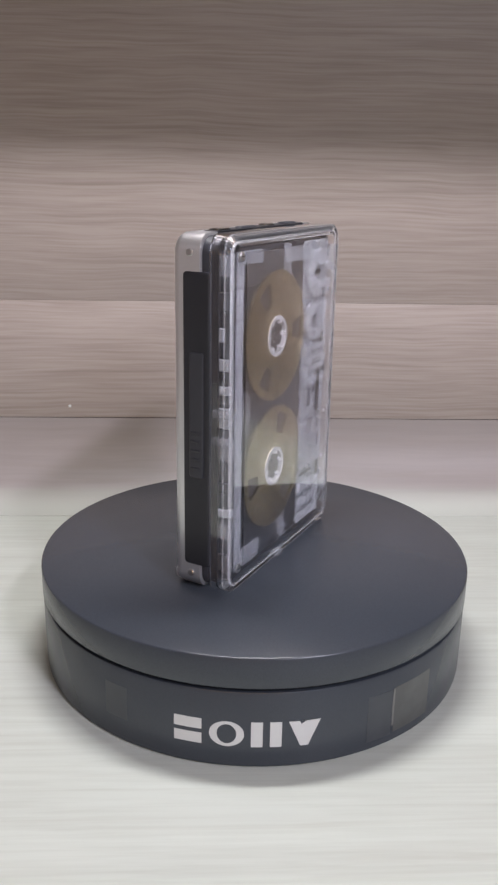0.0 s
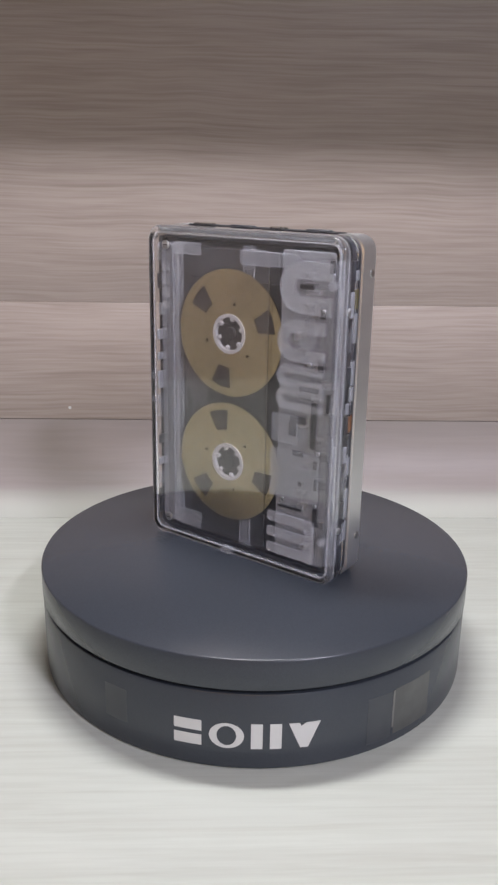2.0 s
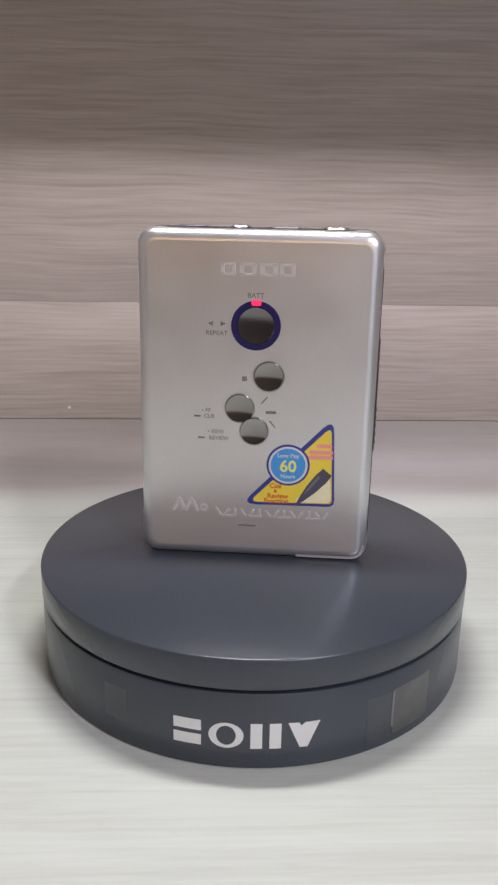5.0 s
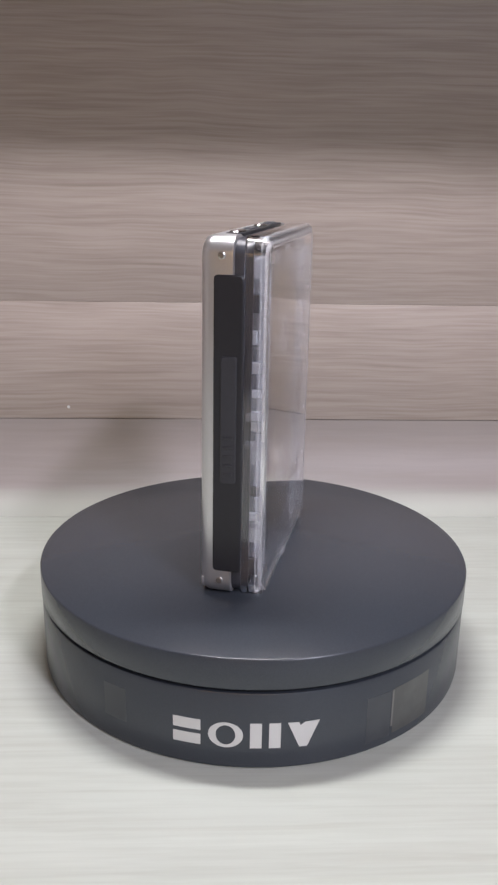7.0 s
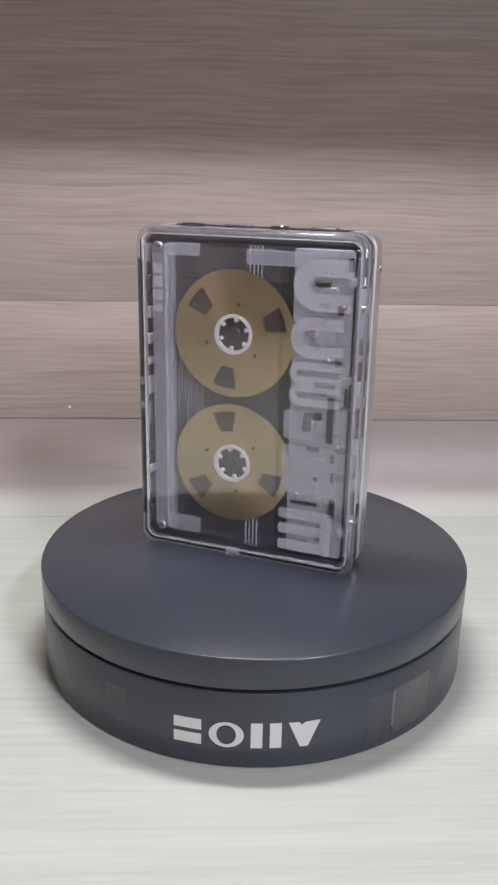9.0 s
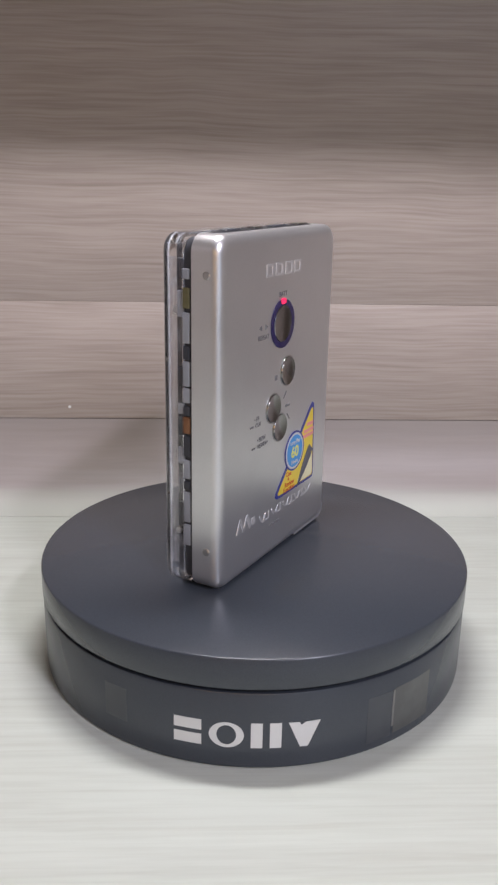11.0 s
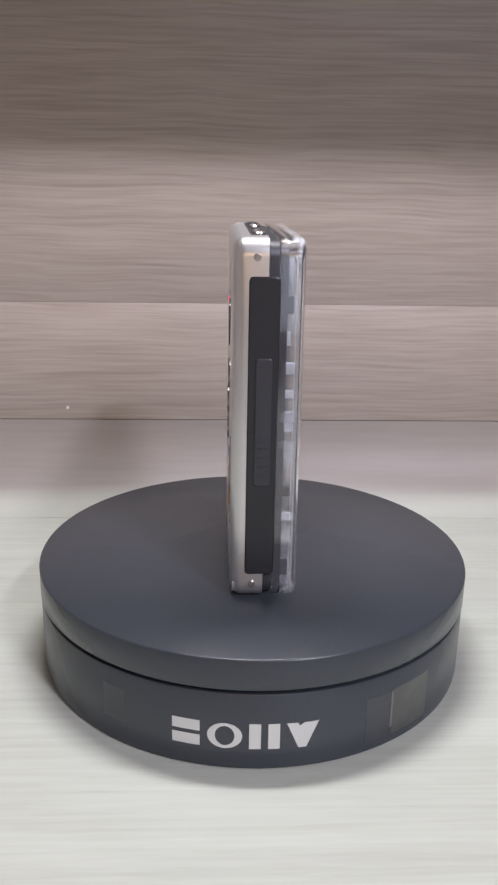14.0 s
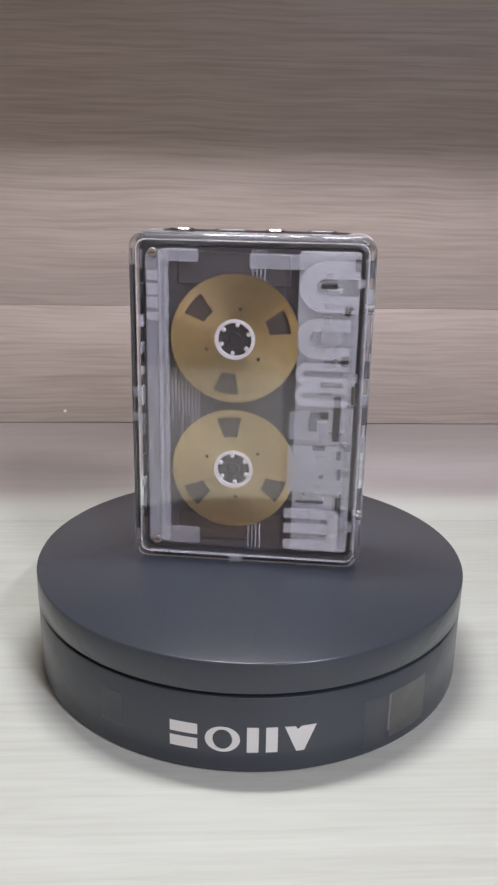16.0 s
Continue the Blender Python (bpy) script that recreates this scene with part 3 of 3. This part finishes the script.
    ring = part("dial_ring", ring_y(0.0060, 0.0079, f - 0.0005, f + 0.0003, DIAL_X, DIAL_Z), M_BLUE, p, "deep blue bezel")
    dial = part("dial", dished(0.0061, f - 0.0002, 0.0007, DIAL_X, DIAL_Z), M_DIAL, p, "polished round play button")
    part("indicator", slab_y(0.0032, 0.0018, 0.0007, f + 0.0001, f + 0.0004, DIAL_X, 0.0875), M_RED, p, "glowing red battery lamp")
    for cx, cz, r in ((-0.0043, 0.0640, 0.0052), (0.0050, 0.0531, 0.0051), (0.0002, 0.0455, 0.0050)):
        b = part("button", dished(r - 0.0003, f - 0.0001, 0.0007, cx, cz), M_CHROME, p, "polished chrome button")
        part("button_rim", ring_y(r - 0.0005, r, f - 0.0004, f + 0.0002, cx, cz), M_SCREW, b)
    k = f + 0.00012

    def ink(cx, cz, w, h, mat=M_INK, nm="printed_bar"):
        part(nm, slab_y(w, h, min(w, h) * 0.2, k - 0.0002, k, cx, cz, edge=0.00003, n=2), mat, p)

    part("printed_arrow", poly_y([(0.0115, 0.0815), (0.0115, 0.0799), (0.0098, 0.0807)], k - 0.0002, k), M_INK, p)
    part("printed_arrow", poly_y([(0.0139, 0.0815), (0.0139, 0.0799), (0.0156, 0.0807)], k - 0.0002, k), M_INK, p)
    to_back = Matrix.Rotation(math.pi, 4, "Z") @ Matrix.Rotation(math.pi / 2, 4, "X")

    def back_text(words, size, mat, cx, cz, lift=0.0, parent=None, bold=0.0, space=1.0):
        lettering(words, size, mat, parent or p, Matrix.Translation((cx, k + lift, cz)) @ to_back, bold=bold, space=space)

    back_text("BATT", 0.0022, M_INK, 0.0004, 0.0898)
    back_text("REPEAT", 0.0021, M_INK, 0.0127, 0.0776)
    part("printed_square", slab_y(0.0016, 0.0016, 0.0001, k - 0.0002, k, 0.0036, 0.0630, edge=0.00003, n=2), M_INK, p)
    back_text("\u2022 FF", 0.0020, M_INK, 0.0160, 0.0520)
    back_text("CUE", 0.0019, M_INK, 0.0150, 0.0500)
    ink(0.0190, 0.0500, 0.0022, 0.0006)
    back_text("\u2022 REW", 0.0020, M_INK, 0.0128, 0.0448)
    back_text("REVIEW", 0.0019, M_INK, 0.0118, 0.0426)
    ink(0.0176, 0.0426, 0.0022, 0.0006)
    ink(-0.0052, 0.0520, 0.0034, 0.0009)
    for cx, cz, turn in ((-0.0030, 0.0560, 50), (-0.0058, 0.0480, -50)):
        o = part("printed_bar", slab_y(0.0030, 0.0004, 0.0001, -0.0002, 0, 0, 0, edge=0.00003, n=2), M_INK, p)
        o.matrix_basis = Matrix.Translation((cx, k, cz)) @ Matrix.Rotation(radians(turn), 4, "Y")
    # the maker's mark: plain raised silver shapes
    for cx, w in ((0.0092, 0.0048), (0.0030, 0.0054), (-0.0034, 0.0056), (-0.0093, 0.0050)):
        for dx in (-0.36, 0.36):
            ink(cx + dx * w, 0.0978, w * 0.24, 0.0038, M_MARK, "brand_mark")
        ink(cx, 0.0994, w * 0.9, 0.0008, M_MARK, "brand_mark")
        ink(cx, 0.0962, w * 0.9, 0.0008, M_MARK, "brand_mark")
    # the model mark: a zigzag and plain slanted bars
    for i in range(4):
        o = part("model_mark", slab_y(0.0011, 0.0052, 0.0003, -0.0002, 0, 0, 0, edge=0.00003, n=2), M_MARK, p)
        o.matrix_basis = Matrix.Translation((0.0262 - 0.0021 * i, k, 0.0185)) @ Matrix.Rotation(radians(24 if i % 2 else -24), 4, "Y")
    part("model_mark", ring_y(0.0005, 0.0014, k - 0.0002, k, 0.0168, 0.0176, 20), M_MARK, p)
    for i in range(14):
        o = part("model_mark", slab_y(0.0008, 0.0030, 0.0002, -0.0002, 0, 0, 0, edge=0.00003, n=2), M_MARK, p)
        o.matrix_basis = Matrix.Translation((0.0118 - 0.0028 * i, k, 0.0164)) @ Matrix.Rotation(radians((35, -35, 0)[i % 3]), 4, "Y")
    for i in range(4):
        ink(0.0085 - 0.0095 * i, 0.0151, 0.0042, 0.0007, M_MARK, "model_mark")
    ink(0.0020, 0.0118, 0.0060, 0.0006)
    # pale corner piece at the foot of the back
    def corner(i, grow):
        w2, r = W / 2 + grow - i, 0.0052 - i
        arc = [(CX - w2 + r + r * math.cos(radians(270 - 90 * j / 7)), r + i + r * math.sin(radians(270 - 90 * j / 7))) for j in range(8)]
        return [(-0.0150, i)] + arc + [(CX - w2, 0.0056)]

    tab = corner(0.0007, 0.0) + corner(0.0026, 0.0)[::-1]
    bm = bmesh.new()
    loft(bm, [[(q, y, z) for q, z in tab] for y in (0.0030, f - 0.0006)])
    part("foot_tab", bm, M_TRIM, p, "pale silver corner foot")
    # the sticker
    st = part("sticker", poly_y(rounded([(-0.0259, 0.0510), (-0.0273, 0.0199), (0.0042, 0.0196)], 0.0022), f - 0.0001, f + 0.00010), M_NAVY, p, "yellow triangular sticker with a navy border")
    part("yellow_field", poly_y(rounded([(-0.0252, 0.0480), (-0.0264, 0.0209), (0.0013, 0.0206)], 0.0012), f, f + 0.00014), M_YELLOW, st)
    part("pale_field", poly_y(rounded([(-0.0255, 0.0308), (-0.0261, 0.0212), (-0.0130, 0.0211), (-0.0195, 0.0266)], 0.0020), f, f + 0.00017), M_PALE, st)
    part("badge_rim", disc_y(0.0072, f, f + 0.00022, -0.0114, 0.0341, 0.00003), M_NAVY, st)
    part("badge_band", disc_y(0.0065, f, f + 0.00026, -0.0114, 0.0341, 0.00003), M_WHITE, st)
    part("badge", disc_y(0.0058, f, f + 0.00030, -0.0114, 0.0341, 0.00003), M_SKY, st, "sky blue round badge")
    back_text("60", 0.0056, M_LEMON, -0.0114, 0.0336, 0.00022, st, 0.00012)
    back_text("Long Play", 0.0019, M_WHITE, -0.0114, 0.0374, 0.00022, st, 0.00004)
    back_text("Hours", 0.0019, M_WHITE, -0.0114, 0.0302, 0.00022, st, 0.00004)
    back_text("Cue", 0.0024, M_ORANGE, -0.0074, 0.0266, 0.00008, st, 0.00005)
    back_text("&", 0.0018, M_ORANGE, -0.0074, 0.0248, 0.00008, st, 0.00004)
    back_text("Review", 0.0024, M_ORANGE, -0.0082, 0.0230, 0.00008, st, 0.00005)
    back_text("Function", 0.0024, M_ORANGE, -0.0078, 0.0212, 0.00008, st, 0.00005)
    for w, cx, cz in ((0.0050, -0.0232, 0.0412), (0.0078, -0.0222, 0.0390), (0.0086, -0.0218, 0.0372)):
        part("printed_bar", slab_y(w, 0.0013, 0.0003, f, f + 0.00018, cx, cz, edge=0.00003, n=2), M_PINK, st)
    pen = [(0.0, -0.0085), (0.0010, -0.0050), (0.0019, 0.0000), (0.0022, 0.0050), (0.0019, 0.0078), (-0.0019, 0.0078), (-0.0022, 0.0050), (-0.0019, 0.0000), (-0.0010, -0.0050)]
    o = part("pen_shape", poly_y(pen, -0.0001, 0), M_SLATE, st, "dark printed pointed shape")
    o.matrix_basis = Matrix.Translation((-0.0195, f + 0.00022, 0.0262)) @ Matrix.Rotation(radians(-40), 4, "Y")
    o = part("pen_glint", poly_y([(0.0004, -0.0040), (0.0012, 0.0000), (0.0014, 0.0048), (0.0006, 0.0050), (0.0003, 0.0)], -0.0001, 0), M_INKPALE, st)
    o.matrix_basis = Matrix.Translation((-0.0195, f + 0.00026, 0.0262)) @ Matrix.Rotation(radians(-40), 4, "Y")
    return p


def dished(r, y0, rise, cx, cz, n=40):
    """A shallow round button with a dished top."""
    bm = bmesh.new()
    rings = [along_y(circle(r, n), y0 - 0.0004, cx, cz), along_y(circle(r, n), y0 + rise * 0.4, cx, cz)]
    for i in range(12):
        q = 0.94 * (1 - i / 11.3)
        rings.append(along_y(circle(r * q, n), y0 + rise * (0.45 + 0.55 * q * q), cx, cz))
    loft(bm, rings)
    return bm


def rounded(pts, r, n=4):
    """A polygon with its corners cut round."""
    out = []
    for i, b in enumerate(pts):
        a, c = Vector(pts[i - 1]), Vector(pts[(i + 1) % len(pts)])
        b = Vector(b)
        u, v = (a - b).normalized(), (c - b).normalized()
        half = u.angle(v) / 2
        d = min(r / math.tan(half), (a - b).length * 0.4, (c - b).length * 0.4)
        for j in range(n + 1):
            s = j / n
            p0, p1 = b + u * d, b + v * d
            out.append(tuple((1 - s) ** 2 * p0 + 2 * s * (1 - s) * b + s * s * p1))
    return out


device = player()
device.location = (0, 0, Z_TOP)

# ---- the cassette in the lid ----
REEL_X, REEL_UP, REEL_LOW, REEL_Y = -0.0053, 0.0768, 0.0331, -0.0078


def sector(r0, r1, half, n=6):
    pts = [(r1 * math.cos(radians(-half + 2 * half * i / n)), r1 * math.sin(radians(-half + 2 * half * i / n))) for i in range(n + 1)]
    wide = half * 0.85
    return pts + [(r0 * math.cos(radians(wide - 2 * wide * i / n)), r0 * math.sin(radians(wide - 2 * wide * i / n))) for i in range(n + 1)]


def flange(r, y0, y1):
    """A gold disc with three windows, a round bore and three small holes."""
    bm = bmesh.new()
    edges = []

    def loop(pts):
        vs = [bm.verts.new((a, y0, b)) for a, b in pts]
        for i in range(len(vs)):
            edges.append(bm.edges.new((vs[i], vs[(i + 1) % len(vs)])))

    loop(circle(r, 72))
    loop(circle(0.0062, 36))
    for k in range(3):
        a = radians(120 * k)
        loop([(x * math.cos(a) - z * math.sin(a), x * math.sin(a) + z * math.cos(a)) for x, z in sector(0.0112, 0.0180, 13)])
        b = a + radians(60)
        loop([(0.0098 * math.cos(b) + x, 0.0098 * math.sin(b) + z) for x, z in circle(0.0006, 10)])
    bmesh.ops.triangle_fill(bm, edges=edges, use_beauty=True)
    res = bmesh.ops.extrude_face_region(bm, geom=bm.faces[:])
    for v in res["geom"]:
        if isinstance(v, bmesh.types.BMVert):
            v.co.y = y1
    return bm


def cassette():
    c = tagged(new("compact_cassette"), "clear compact cassette with gold reels inside the player", "cassette")
    part("shell_back", slab_y(0.0645, 0.1010, 0.0015, -0.0050, -0.0044, 0.0012, CZ), M_WELL, c, "grey-blue cassette back half")
    part("shell_side", slab_y(0.0190, 0.1000, 0.0012, -0.0082, -0.0074, 0.0240, CZ), M_FROST_THIN, c, "smoky clear cassette edge")
    part("shell_side", slab_y(0.0030, 0.0985, 0.0010, -0.0080, -0.0050, -0.0285, CZ), M_FROST_THIN, c, "smoky clear cassette edge")
    part("shell_front", slab_y(0.0385, 0.0985, 0.0012, -0.00935, -0.0089, -0.0085, CZ, edge=0.0001), M_WINDOW, c, "clear cassette window").visible_shadow = False
    rnd = random.Random(9)
    for i in range(9):
        part("print_line", slab_y(0.0006, rnd.uniform(0.010, 0.022), 0.0002, -0.00515, -0.0050, -0.0262 + 0.0011 * i, rnd.uniform(0.052, 0.062)), M_INKPALE, c)
    part("wedge_sheet", slab_y(0.036, 0.010, 0.0010, -0.0058, -0.0052, -0.006, 0.0115), M_BLACK, c, "black liner at the foot of the cassette")
    part("wedge_sheet", slab_y(0.036, 0.010, 0.0010, -0.0058, -0.0052, -0.006, 0.0985), M_CHASSIS, c, "dark liner at the head of the cassette")
    reels = []
    for z, r, teeth in ((REEL_UP, 0.0207, 1), (REEL_LOW, 0.0205, 0)):
        reel = part("reel", flange(r, -0.0004, 0.0004), M_GOLD, c, "gold foil reel with three windows")
        part("reel_back", disc_y(r - 0.0015, 0.0006, 0.0016, 0, 0, n=64), M_TAPEPACK, reel, "dark brown tape pack")
        part("hub", ring_y(0.0054, 0.0065, -0.0007, 0.0012, 0, 0, 40), M_HUB, reel, "white toothed hub")
        for k in range(6):
            t = part("tooth", slab_y(0.0019, 0.0013, 0.0003, -0.0006, 0.0010, 0.0050, 0.0), M_HUB, reel)
            t.matrix_basis = Matrix.Rotation(radians(60 * k), 4, "Y")
        part("bore", disc_y(0.0055, 0.0005, 0.0011, 0, 0, n=32), M_BLACK, reel, "dark hub opening")
        reel.matrix_basis = pose(REEL_X, REEL_Y, z)
        reels.append(reel)
    for z in (REEL_UP, REEL_LOW):
        part("spindle", disc_y(0.0022, -0.0078, -0.0060, REEL_X, z, n=24), M_BLACK, c, "drive spindle in the hub")
    return c, reels


tape, reel_pair = cassette()
tape.location = (0, 0, Z_TOP)

# ---- what moves ----
T_FRONT, RATE = 1.272, -49.26


def motions():
    half = [0.5 * i for i in range(33)]
    quarter = [0.25 * i for i in range(65)]
    for thing in (device, tape):
        walk(thing, [(t, pose(0, 0, Z_TOP, 0, 0, RATE * (t - T_FRONT))) for t in half])
    walk(platter, [(t, pose(0, 0, 0, 0, 0, RATE * (t - T_FRONT))) for t in half])
    for reel, z, rate, at in ((reel_pair[0], REEL_UP, 188.7, -2.6), (reel_pair[1], REEL_LOW, 136.5, 1.8)):
        walk(reel, [(t, pose(REEL_X, REEL_Y, z, 0, -(at + rate * (t - 1.25)), 0)) for t in quarter])


motions()
